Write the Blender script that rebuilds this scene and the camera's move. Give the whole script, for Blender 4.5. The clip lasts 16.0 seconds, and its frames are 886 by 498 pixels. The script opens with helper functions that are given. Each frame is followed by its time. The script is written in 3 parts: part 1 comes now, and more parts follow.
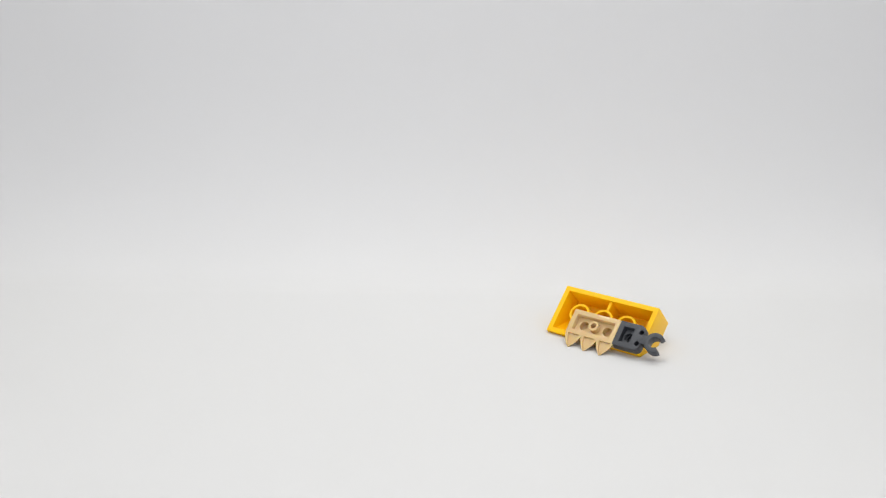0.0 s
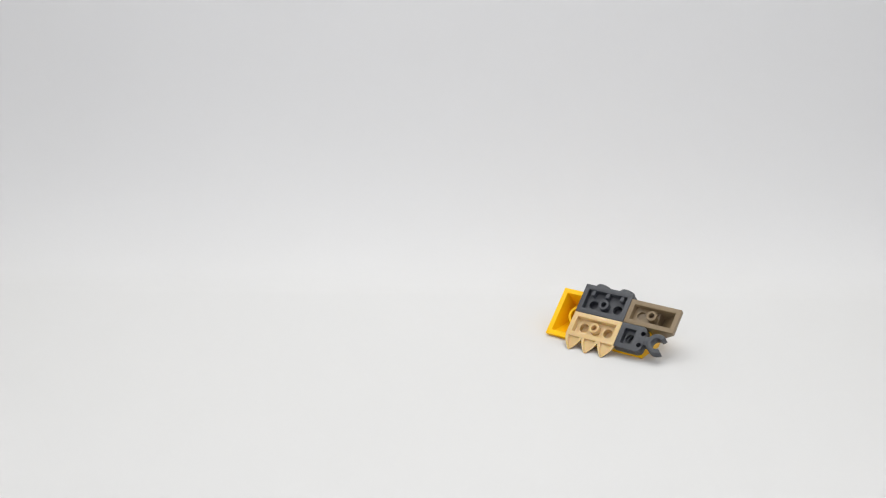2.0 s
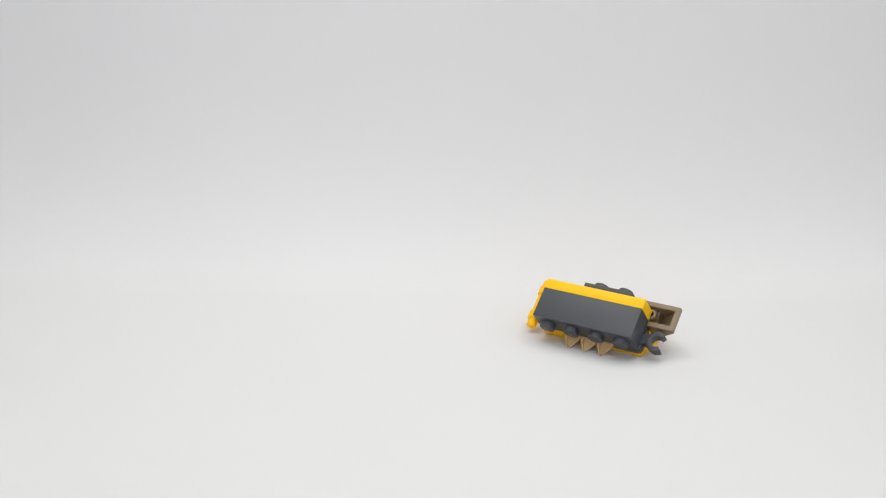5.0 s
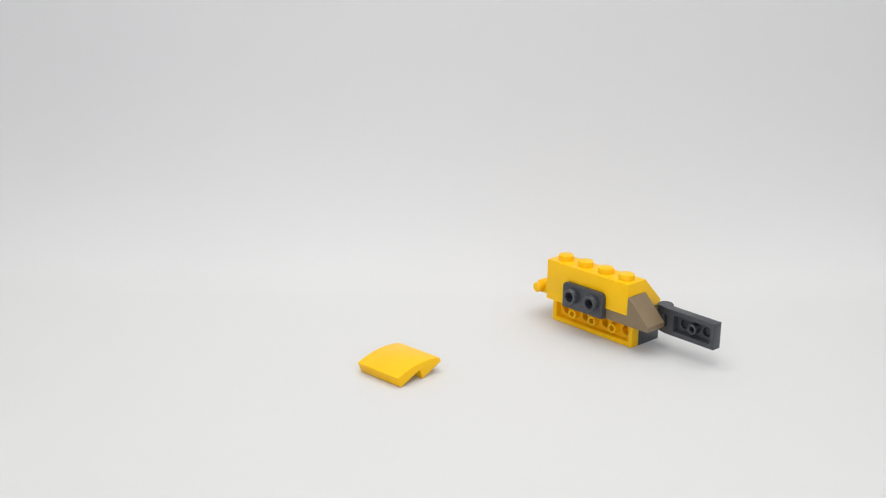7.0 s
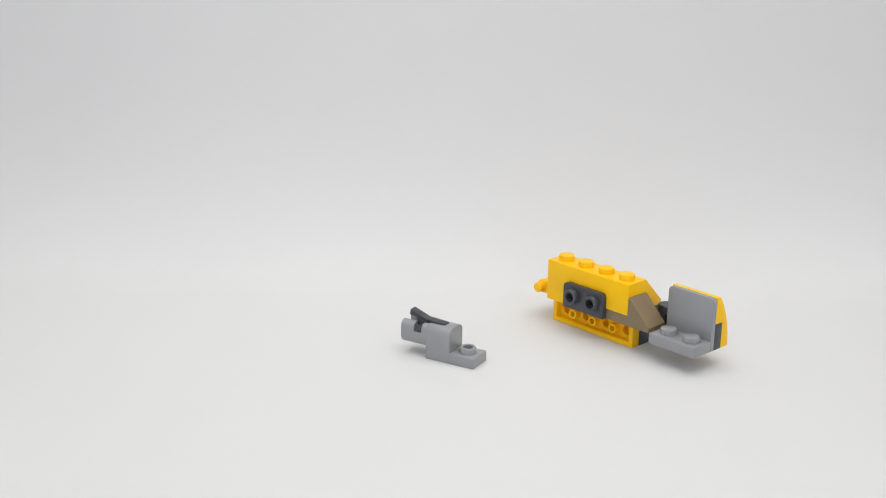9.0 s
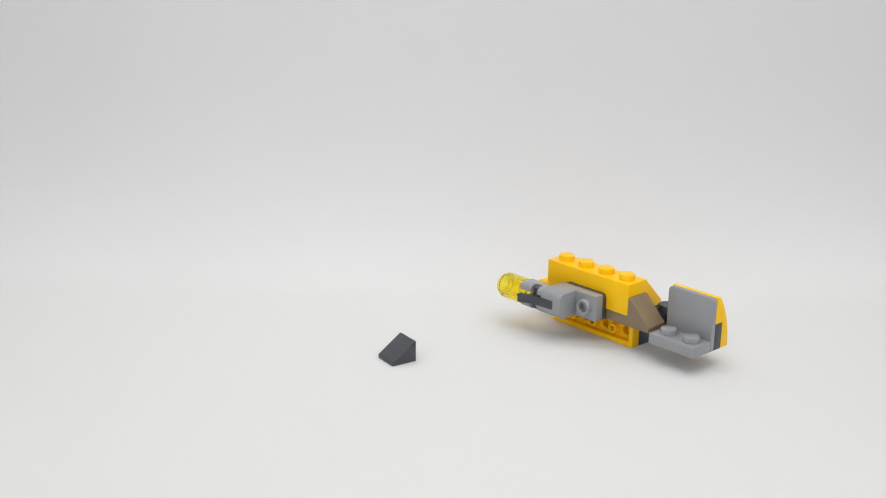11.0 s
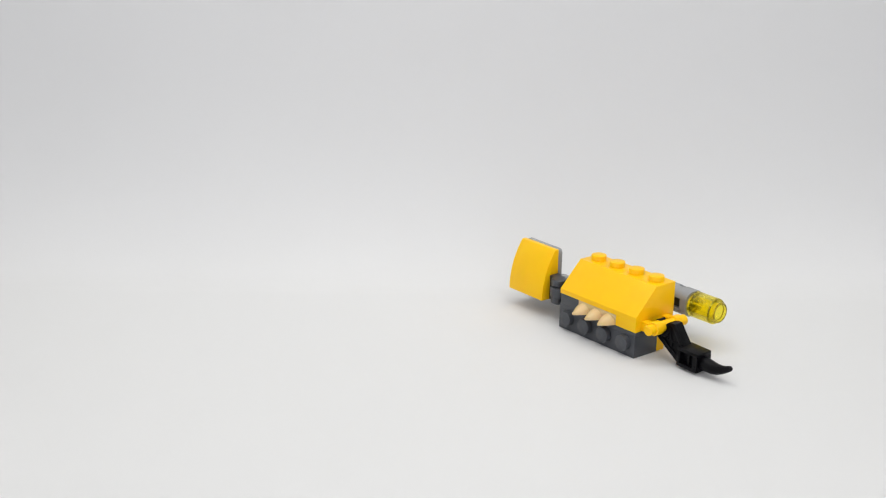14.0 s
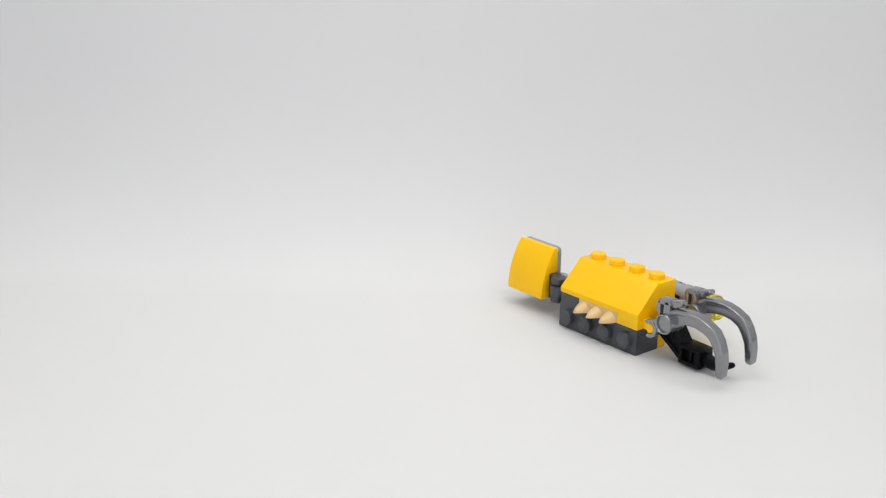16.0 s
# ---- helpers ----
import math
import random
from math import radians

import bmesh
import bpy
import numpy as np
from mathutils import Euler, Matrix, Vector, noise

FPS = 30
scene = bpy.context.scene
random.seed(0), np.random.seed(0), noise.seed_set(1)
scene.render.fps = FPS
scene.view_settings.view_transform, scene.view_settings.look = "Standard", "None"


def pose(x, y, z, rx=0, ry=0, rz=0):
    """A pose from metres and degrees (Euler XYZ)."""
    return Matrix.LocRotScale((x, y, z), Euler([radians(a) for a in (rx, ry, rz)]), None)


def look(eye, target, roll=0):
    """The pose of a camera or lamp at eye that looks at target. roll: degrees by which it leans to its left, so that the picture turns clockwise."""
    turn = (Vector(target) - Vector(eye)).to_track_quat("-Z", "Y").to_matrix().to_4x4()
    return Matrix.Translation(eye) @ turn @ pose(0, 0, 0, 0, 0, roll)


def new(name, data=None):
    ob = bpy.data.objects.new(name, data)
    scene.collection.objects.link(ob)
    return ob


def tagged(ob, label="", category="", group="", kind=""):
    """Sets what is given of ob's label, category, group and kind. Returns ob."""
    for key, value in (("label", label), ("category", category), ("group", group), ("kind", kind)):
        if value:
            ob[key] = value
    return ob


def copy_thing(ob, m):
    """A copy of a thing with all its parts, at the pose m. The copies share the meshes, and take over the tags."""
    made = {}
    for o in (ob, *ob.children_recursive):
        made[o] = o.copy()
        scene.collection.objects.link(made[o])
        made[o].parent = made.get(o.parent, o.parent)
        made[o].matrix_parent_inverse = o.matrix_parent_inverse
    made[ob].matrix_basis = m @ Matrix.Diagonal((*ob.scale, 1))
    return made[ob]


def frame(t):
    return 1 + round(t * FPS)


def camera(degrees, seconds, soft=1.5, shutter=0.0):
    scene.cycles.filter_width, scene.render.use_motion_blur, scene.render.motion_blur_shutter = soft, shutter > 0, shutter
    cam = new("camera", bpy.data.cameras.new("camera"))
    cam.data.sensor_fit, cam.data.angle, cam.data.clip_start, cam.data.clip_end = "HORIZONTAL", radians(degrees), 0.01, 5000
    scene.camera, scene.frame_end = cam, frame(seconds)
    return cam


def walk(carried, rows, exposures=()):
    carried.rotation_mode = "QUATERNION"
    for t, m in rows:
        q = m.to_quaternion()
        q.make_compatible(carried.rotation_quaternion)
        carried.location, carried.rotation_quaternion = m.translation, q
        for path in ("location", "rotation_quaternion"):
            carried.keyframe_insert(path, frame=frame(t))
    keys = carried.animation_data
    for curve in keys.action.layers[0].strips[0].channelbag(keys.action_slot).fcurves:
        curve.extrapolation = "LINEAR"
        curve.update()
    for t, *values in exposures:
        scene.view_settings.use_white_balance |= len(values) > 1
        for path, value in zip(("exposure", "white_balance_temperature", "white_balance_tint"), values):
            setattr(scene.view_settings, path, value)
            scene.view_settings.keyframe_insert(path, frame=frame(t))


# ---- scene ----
cam = camera(40.66, 16.0, soft=1.15)
EYE = (0.0, 0.0, 0.13704)
AIM = (0.0, 0.13704 / math.tan(0.3104), 0.0)
# the clip was shot step by step, and each step is exposed a little differently: (from that second on, stops)
STOPS = [(0, -0.029), (0.3, -0.029), (0.8, -0.043), (1.3, -0.029), (1.8, -0.014), (2.3, -0.058), (2.9, -0.044), (3.4, -0.029), (3.9, -0.015), (6.3, -0.029), (6.8, -0.015), (7.3, -0.059), (7.8, 0.0), (8.3, -0.059), (8.8, -0.044), (11.3, -0.015), (11.8, -0.044), (12.3, -0.015), (12.8, -0.015), (13.3, -0.044), (13.8, -0.029), (14.3, -0.044), (14.8, -0.059), (15.3, -0.044), (15.8, -0.015)]
EXPOSED = [(0.0, STOPS[0][1])]
for (_, before), (second, stops) in zip(STOPS, STOPS[1:]):
    EXPOSED += [(second - 1 / FPS, before), (second, stops)]
EXPOSED.append((16.0, STOPS[-1][1]))
walk(cam, [(0.0, look(EYE, AIM, 0.705)), (16.0, look(EYE, AIM, 0.705))], EXPOSED)

# ---- light: a white photo tent with two light bars in its roof, open to a pale room in front ----
world = bpy.data.worlds.new("room_light")
world.use_nodes = True
scene.world = world
back = world.node_tree.nodes["Background"]
back.inputs["Color"].default_value = (0.893, 0.906, 1.0, 1)
back.inputs["Strength"].default_value = 1.17


def softbox(name, x, y, z, tx, ty, tz, w, d, power, colour=(1.0, 0.994, 0.955)):
    lamp = bpy.data.lights.new(name, "AREA")
    lamp.shape, lamp.size, lamp.size_y, lamp.energy, lamp.color = "RECTANGLE", w, d, power, colour
    ob = new(name, lamp)
    ob.matrix_basis = look((x, y, z), (tx, ty, tz))
    return ob


# two light bars under the tent's roof
softbox("light_bar", 0.02, 0.07, 0.63, 0.02, 0.28, 0.0, 0.8, 0.1, 1.42)
softbox("light_bar", 0.02, 0.40, 0.63, 0.02, 0.38, 0.0, 0.8, 0.08, 1.31)


# ---- materials ----
def shader(name):
    m = bpy.data.materials.new(name)
    m.use_nodes = True
    n = m.node_tree.nodes
    return m, n, m.node_tree.links, n["Principled BSDF"]


def plastic(name, colour, rough=0.28, metal=0.0, flow=0.05, gloss=0.35, glow=0.0):
    """Moulded plastic: faint flow marks in the colour, handling wear in the gloss, a very fine ripple."""
    m, n, l, p = shader(name)
    tc = n.new("ShaderNodeTexCoord")
    big = n.new("ShaderNodeTexNoise")
    big.inputs["Scale"].default_value, big.inputs["Detail"].default_value = 140, 3
    fine = n.new("ShaderNodeTexNoise")
    fine.inputs["Scale"].default_value, fine.inputs["Detail"].default_value = 1600, 4
    l.new(tc.outputs["Object"], big.inputs["Vector"])
    l.new(tc.outputs["Object"], fine.inputs["Vector"])
    ramp = n.new("ShaderNodeMapRange")
    ramp.inputs["To Min"].default_value, ramp.inputs["To Max"].default_value = 1 - flow, 1 + flow
    l.new(big.outputs["Fac"], ramp.inputs["Value"])
    mix = n.new("ShaderNodeVectorMath")
    mix.operation = "SCALE"
    mix.inputs[0].default_value = colour
    l.new(ramp.outputs["Result"], mix.inputs["Scale"])
    l.new(mix.outputs["Vector"], p.inputs["Base Color"])
    rr = n.new("ShaderNodeMapRange")
    rr.inputs["To Min"].default_value, rr.inputs["To Max"].default_value = rough * 0.92, rough * 1.1
    l.new(fine.outputs["Fac"], rr.inputs["Value"])
    l.new(rr.outputs["Result"], p.inputs["Roughness"])
    bump = n.new("ShaderNodeBump")
    bump.inputs["Strength"].default_value, bump.inputs["Distance"].default_value = 0.03, 0.0001
    l.new(big.outputs["Fac"], bump.inputs["Height"])
    l.new(bump.outputs["Normal"], p.inputs["Normal"])
    p.inputs["Metallic"].default_value = metal
    p.inputs["Specular IOR Level"].default_value = gloss
    if glow:
        # light that soaks a little way into the thin walls
        p.inputs["Subsurface Weight"].default_value = glow
        p.inputs["Subsurface Radius"].default_value = (1.0, 0.55, 0.1)
        p.inputs["Subsurface Scale"].default_value = 0.0014
    return m


YELLOW = plastic("yellow_plastic", (1.0, 0.555, 0.003), 0.33, gloss=0.27, glow=0.22)
DARK = plastic("dark_grey_plastic", (0.046, 0.05, 0.058), 0.4, gloss=0.58)
TAN = plastic("tan_plastic", (0.68, 0.485, 0.235), 0.16, gloss=0.5, glow=0.25)
DARKTAN = plastic("dark_tan_plastic", (0.225, 0.162, 0.09), 0.34, gloss=0.48)
LIGHT = plastic("light_grey_plastic", (0.288, 0.294, 0.301), 0.2, gloss=0.55)
SILVER = plastic("silver_grey_plastic", (0.285, 0.29, 0.302), 0.22, metal=0.8, flow=0.03, gloss=0.5)
BLACK = plastic("black_plastic", (0.004, 0.004, 0.005), 0.28, gloss=0.11)


def clear_yellow():
    """Clear tinted plastic: part of the light goes straight through and is stained yellow."""
    m, n, l, p = shader("clear_yellow_plastic")
    p.inputs["Base Color"].default_value = (1.0, 0.87, 0.1, 1)
    p.inputs["Transmission Weight"].default_value = 1.0
    p.inputs["Roughness"].default_value = 0.06
    p.inputs["IOR"].default_value = 1.4
    thin = n.new("ShaderNodeBsdfTransparent")
    thin.inputs["Color"].default_value = (1.0, 0.86, 0.06, 1)
    mix = n.new("ShaderNodeMixShader")
    mix.inputs["Fac"].default_value = 0.16
    l.new(p.outputs["BSDF"], mix.inputs[1])
    l.new(thin.outputs["BSDF"], mix.inputs[2])
    l.new(mix.outputs["Shader"], n["Material Output"].inputs["Surface"])
    return m


CLEAR = clear_yellow()


def paper():
    m, n, l, p = shader("white_paper")
    tc = n.new("ShaderNodeTexCoord")
    a = n.new("ShaderNodeTexNoise")
    a.inputs["Scale"].default_value, a.inputs["Detail"].default_value = 9, 4
    b = n.new("ShaderNodeTexNoise")
    b.inputs["Scale"].default_value, b.inputs["Detail"].default_value = 900, 5
    l.new(tc.outputs["Object"], a.inputs["Vector"])
    l.new(tc.outputs["Object"], b.inputs["Vector"])
    mr = n.new("ShaderNodeMix")
    mr.data_type = "RGBA"
    mr.inputs["A"].default_value = (0.677, 0.677, 0.674, 1)
    mr.inputs["B"].default_value = (0.712, 0.71, 0.703, 1)
    l.new(a.outputs["Fac"], mr.inputs["Factor"])
    l.new(mr.outputs["Result"], p.inputs["Base Color"])
    bump = n.new("ShaderNodeBump")
    bump.inputs["Strength"].default_value, bump.inputs["Distance"].default_value = 0.06, 0.0002
    l.new(b.outputs["Fac"], bump.inputs["Height"])
    l.new(bump.outputs["Normal"], p.inputs["Normal"])
    p.inputs["Roughness"].default_value = 0.75
    p.inputs["Specular IOR Level"].default_value = 0.25
    return m


PAPER = paper()


# ---- mesh helpers (millimetres in, metres out) ----
def box(bm, x0, x1, y0, y1, z0, z1):
    v = [bm.verts.new(c) for c in ((x0, y0, z0), (x1, y0, z0), (x1, y1, z0), (x0, y1, z0), (x0, y0, z1), (x1, y0, z1), (x1, y1, z1), (x0, y1, z1))]
    for f in ((0, 3, 2, 1), (4, 5, 6, 7), (0, 1, 5, 4), (1, 2, 6, 5), (2, 3, 7, 6), (3, 0, 4, 7)):
        bm.faces.new([v[i] for i in f])


def turn_to(axis):
    return {"x": lambda a, b, c: (c, a, b), "y": lambda a, b, c: (b, c, a), "z": lambda a, b, c: (a, b, c)}[axis]


def lathe(bm, rings, axis="z", at=(0, 0, 0), n=28, closed=False):
    """A body of revolution about an axis: rings of (radius, height); closed joins the last ring to the first."""
    put = turn_to(axis)
    loops = []
    for r, h in rings:
        loops.append([bm.verts.new(Vector(put(r * math.cos(2 * math.pi * i / n), r * math.sin(2 * math.pi * i / n), h)) + Vector(at)) for i in range(n)])
    pairs = list(zip(loops, loops[1:])) + ([(loops[-1], loops[0])] if closed else [])
    for a, b in pairs:
        for i in range(n):
            bm.faces.new((a[i], a[(i + 1) % n], b[(i + 1) % n], b[i]))
    if not closed:
        bm.faces.new(loops[0][::-1])
        bm.faces.new(loops[-1])


def cyl(bm, at, axis, r, h, n=28, edge=0.22):
    lathe(bm, ((r - edge, 0), (r, edge), (r, h - edge), (r - edge, h)), axis, at, n)


def tube(bm, at, axis, ro, ri, h, n=28):
    e = 0.12
    lathe(bm, ((ri + e, 0), (ro - e, 0), (ro, e), (ro, h - e), (ro - e, h), (ri + e, h), (ri, h - e), (ri, e)), axis, at, n, closed=True)


def prism(bm, pts, axis, a, b):
    """A polygon pushed along an axis from a to b."""
    put = turn_to(axis)
    lo = [bm.verts.new(put(p, q, a)) for p, q in pts]
    hi = [bm.verts.new(put(p, q, b)) for p, q in pts]
    bm.faces.new(lo[::-1])
    bm.faces.new(hi)
    k = len(pts)
    for i in range(k):
        bm.faces.new((lo[i], lo[(i + 1) % k], hi[(i + 1) % k], hi[i]))


def shell(bm, outer, inner, x0, x1, wall, put=lambda a, p, q: (a, p, q)):
    """A moulded shell open below: outer and inner outlines in y and z, the first two points of each on the open side."""
    k = len(outer)
    sets = []
    for pts, a, b in ((outer, x0, x1), (inner, x0 + wall, x1 - wall)):
        lo = [bm.verts.new(put(a, p, q)) for p, q in pts]
        hi = [bm.verts.new(put(b, p, q)) for p, q in pts]
        bm.faces.new(lo)
        bm.faces.new(hi[::-1])
        for i in range(1, k):
            bm.faces.new((lo[i], lo[(i + 1) % k], hi[(i + 1) % k], hi[i]))
        sets.append((lo, hi))
    (ol, oh), (il, ih) = sets
    ring_o, ring_i = (ol[0], ol[1], oh[1], oh[0]), (il[0], il[1], ih[1], ih[0])
    for i in range(4):
        bm.faces.new((ring_o[i], ring_o[(i + 1) % 4], ring_i[(i + 1) % 4], ring_i[i]))


def cell_edge(cx, cy, x0, x1, y0, y1, cut, n):
    """Points round a cell with its corners cut, seen from its hole: (angle, x, y)."""
    poly = []
    for x, y, sx, sy in ((x0, y0, 1, 1), (x1, y0, -1, 1), (x1, y1, -1, -1), (x0, y1, 1, -1)):
        c = cut.get((sx, sy), 0)
        if c:
            k = 0.3 * c
            a, b, m = (x + sx * c, y), (x, y + sy * c), (x + sx * k, y + sy * k)
            poly += [b, m, a] if sx * sy > 0 else [a, m, b]
        else:
            poly.append((x, y))
    angles = {round(2 * math.pi * i / n, 6) for i in range(n)} | {round(math.atan2(y - cy, x - cx) % (2 * math.pi), 6) for x, y in poly}
    out = []
    for a in sorted(angles):
        c, s, best = math.cos(a), math.sin(a), None
        for (px, py), (qx, qy) in zip(poly, poly[1:] + poly[:1]):
            ex, ey = qx - px, qy - py
            d = c * ey - s * ex
            if abs(d) < 1e-9:
                continue
            t, u = ((px - cx) * ey - (py - cy) * ex) / d, ((px - cx) * s - (py - cy) * c) / d
            if t > 0 and -1e-6 <= u <= 1 + 1e-6 and (best is None or t < best):
                best = t
        out.append((a, cx + c * best, cy + s * best))
    return out


def panel(bm, us, vs, r, w0, w1, put, holes=None, corner=0.0, depth=None, n=20):
    """A slab cut into cells by us and vs, each with a round hole from the side w0; depth: how deep the holes go (None: through)."""
    deep = w1 if depth is None else w0 + depth * (1 if w1 > w0 else -1)
    seen = {}

    def vert(u, v, w):
        key = (round(u, 4), round(v, 4), round(w, 4))
        if key not in seen:
            seen[key] = bm.verts.new(put(u, v, w))
        return seen[key]

    def face(vs_):
        try:
            bm.faces.new(vs_)
        except ValueError:
            pass

    for i in range(len(us) - 1):
        for j in range(len(vs) - 1):
            x0, x1, y0, y1 = us[i], us[i + 1], vs[j], vs[j + 1]
            cx, cy = holes[j][i] if holes else ((x0 + x1) / 2, (y0 + y1) / 2)
            cut = {}
            for sx, sy, hit in ((1, 1, i == 0 and j == 0), (-1, 1, i == len(us) - 2 and j == 0), (-1, -1, i == len(us) - 2 and j == len(vs) - 2), (1, -1, i == 0 and j == len(vs) - 2)):
                if hit and corner and (corner > 0 or sy < 0):
                    cut[(sx, sy)] = abs(corner)
            rim = cell_edge(cx, cy, x0, x1, y0, y1, cut, n)
            k = len(rim)
            o0 = [vert(x, y, w0) for a, x, y in rim]
            o1 = [vert(x, y, w1) for a, x, y in rim]
            h0 = [vert(cx + r * math.cos(a), cy + r * math.sin(a), w0) for a, x, y in rim]
            h1 = [vert(cx + r * math.cos(a), cy + r * math.sin(a), deep) for a, x, y in rim]
            for q in range(k):
                p = (q + 1) % k
                face((o0[q], o0[p], h0[p], h0[q]))
                face((h0[q], h0[p], h1[p], h1[q]))
                mx, my = (rim[q][1] + rim[p][1]) / 2, (rim[q][2] + rim[p][2]) / 2
                inner = (abs(mx - x0) < 1e-4 and i > 0) or (abs(mx - x1) < 1e-4 and i < len(us) - 2) or (abs(my - y0) < 1e-4 and j > 0) or (abs(my - y1) < 1e-4 and j < len(vs) - 2)
                if not inner:
                    face((o0[q], o1[q], o1[p], o0[p]))
                if depth is None:
                    face((o1[p], o1[q], h1[q], h1[p]))
            if depth is not None:
                face(h1)
                face(o1[::-1])


def tray(bm, x0, x1, y0, y1, z0, z1, wall=1.5, top=1.1, wells=True, hole=1.42, sockets=None):
    """A plate or brick open below; under each stud the roof of the hollow has a round socket that goes on into the stud."""
    w = wall
    if not wells:
        shell(bm, ((y0, z0), (y1, z0), (y1, z1), (y0, z1)), ((y0 + w, z0), (y1 - w, z0), (y1 - w, z1 - top), (y0 + w, z1 - top)), x0, x1, w)
        return
    nx, ny = max(1, round((x1 - x0) / 8)), max(1, round((y1 - y0) / 8))
    us = [x0 + (x1 - x0) * i / nx for i in range(nx + 1)]
    vs = [y0 + (y1 - y0) * i / ny for i in range(ny + 1)]
    zt = z1 - top
    panel(bm, us, vs, hole, zt, z1, lambda u, v, q: (u, v, q), sockets)
    # the roof's lower outer edges run on into the walls
    for e in bm.edges:
        p, q = e.verts[0].co, e.verts[1].co
        if max(abs(p.z - zt), abs(q.z - zt)) < 1e-4 and (any(abs(p.x - x) + abs(q.x - x) < 1e-3 for x in (x0, x1)) or any(abs(p.y - y) + abs(q.y - y) < 1e-3 for y in (y0, y1))):
            e.seam = True
    rings = []
    for d, z in ((0, zt), (0, z0), (w, z0), (w, zt)):
        rings.append([bm.verts.new(c) for c in ((x0 + d, y0 + d, z), (x1 - d, y0 + d, z), (x1 - d, y1 - d, z), (x0 + d, y1 - d, z))])
    for p, q in zip(rings, rings[1:]):
        for i in range(4):
            bm.faces.new((p[i], p[(i + 1) % 4], q[(i + 1) % 4], q[i]))


def mesh_of(bm, name, material, bevel=0.22):
    bmesh.ops.recalc_face_normals(bm, faces=bm.faces)
    if bevel:
        sharp = [e for e in bm.edges if len(e.link_faces) == 2 and not e.seam and e.calc_face_angle(0) > radians(38)]
        bmesh.ops.bevel(bm, geom=sharp, offset=bevel, segments=2, profile=0.6, affect="EDGES", clamp_overlap=True)
    for f in bm.faces:
        f.smooth = True
    for e in bm.edges:
        if len(e.link_faces) == 2 and e.calc_face_angle(0) > radians(40):
            e.smooth = False
    bmesh.ops.scale(bm, vec=(0.001, 0.001, 0.001), verts=bm.verts)
    me = bpy.data.meshes.new(name)
    bm.to_mesh(me)
    bm.free()
    me.materials.append(material)
    return me


def part(name, bm, material, parent, label="", at=None, bevel=0.22):
    me = bm if isinstance(bm, bpy.types.Mesh) else mesh_of(bm, name, material, bevel)
    ob = new(name, me)
    ob.parent = parent
    if at is not None:
        ob.matrix_basis = at
    return tagged(ob, label)


def thing(name, label, category, group="loose building pieces"):
    return tagged(new(name), label, category, group)


def mm(x, y, z, rx=0, ry=0, rz=0):
    return pose(x / 1000, y / 1000, z / 1000, rx, ry, rz)


def axes(x, y, z, at):
    """A pose from the directions of its three axes and its place in millimetres."""
    m = Matrix((x, y, z)).transposed().to_4x4()
    m.translation = Vector(at) / 1000
    return m


STUDS = {}


def stud(parent, x, y, z, material, rx=0, ry=0, hollow=False, deep=1.0):
    """A round stud; deep: how far the socket below it goes on into it."""
    key = (material.name, hollow, deep)
    if key not in STUDS:
        bm = bmesh.new()
        if hollow:
            lathe(bm, ((2.4, -0.05), (2.4, 1.45), (2.2, 1.7), (1.72, 1.7), (1.5, 1.55), (1.5, -0.05)), n=28, closed=True)
        else:
            lathe(bm, ((0.3, deep), (1.45, deep), (1.45, -0.05), (2.4, -0.05), (2.4, 1.42), (2.32, 1.62), (2.12, 1.7), (1.75, 1.7), (1.7, 1.73), (0.5, 1.73)), n=28)
        STUDS[key] = mesh_of(bm, "stud", material, 0)
    return part("stud", STUDS[key], material, parent, at=mm(x, y, z, rx, ry))


def pin(parent, x, y, z, h, material, ro=1.6, ri=0.85):
    """The little round post inside the hollow of a narrow plate."""
    bm = bmesh.new()
    tube(bm, (x, y, z), "z", ro, ri, h, 20)
    return part("pin", bm, material, parent, bevel=0)


# ---- setting ----
def setting():
    bm = bmesh.new()
    # paper sweep: floor, a bend, and a back that leans away up to the tent's rear
    # the bend is tightest where it leaves the floor and eases off as the paper rises
    prof = [(-0.30, 0.0), (0.1, 0.0), (0.3, 0.0), (0.379, 0.0)]
    y, z, run, step = 0.379, 0.0, 0.0, 0.006
    while z < 0.62:
        run += step
        a = radians(88) * (1 - math.exp(-run / 0.034))
        y, z = y + step * math.cos(a), z + step * math.sin(a)
        prof.append((y, z))
    prof.append((y + 0.002, 0.66))
    lo = [bm.verts.new((-0.46, y, z)) for y, z in prof]
    hi = [bm.verts.new((0.46, y, z)) for y, z in prof]
    for i in range(len(prof) - 1):
        bm.faces.new((lo[i], hi[i], hi[i + 1], lo[i + 1]))
    for f in bm.faces:
        f.smooth = True
    me = bpy.data.meshes.new("ground")
    bm.to_mesh(me)
    bm.free()
    me.materials.append(PAPER)
    g = new("ground", me)
    tagged(g, "white paper backdrop sweeping up behind the table", "backdrop", kind="structure")
    sol = g.modifiers.new("thickness", "SOLIDIFY")
    sol.thickness, sol.offset = 0.002, -1
    for name, b in (("wall_west", (-470, -461, -300, 450, 0, 660)), ("wall_east", (461, 470, -300, 450, 0, 660))):
        bm = bmesh.new()
        box(bm, *b)
        ob = new(name, mesh_of(bm, name, PAPER, 0))
        tagged(ob, "white fabric side of the photo tent", "tent wall", kind="structure")
    bm = bmesh.new()
    box(bm, -470, 470, -300, 450, 661, 668)
    tagged(new("ceiling", mesh_of(bm, "ceiling", PAPER, 0)), "white fabric roof of the photo tent", "tent roof", kind="structure")


setting()


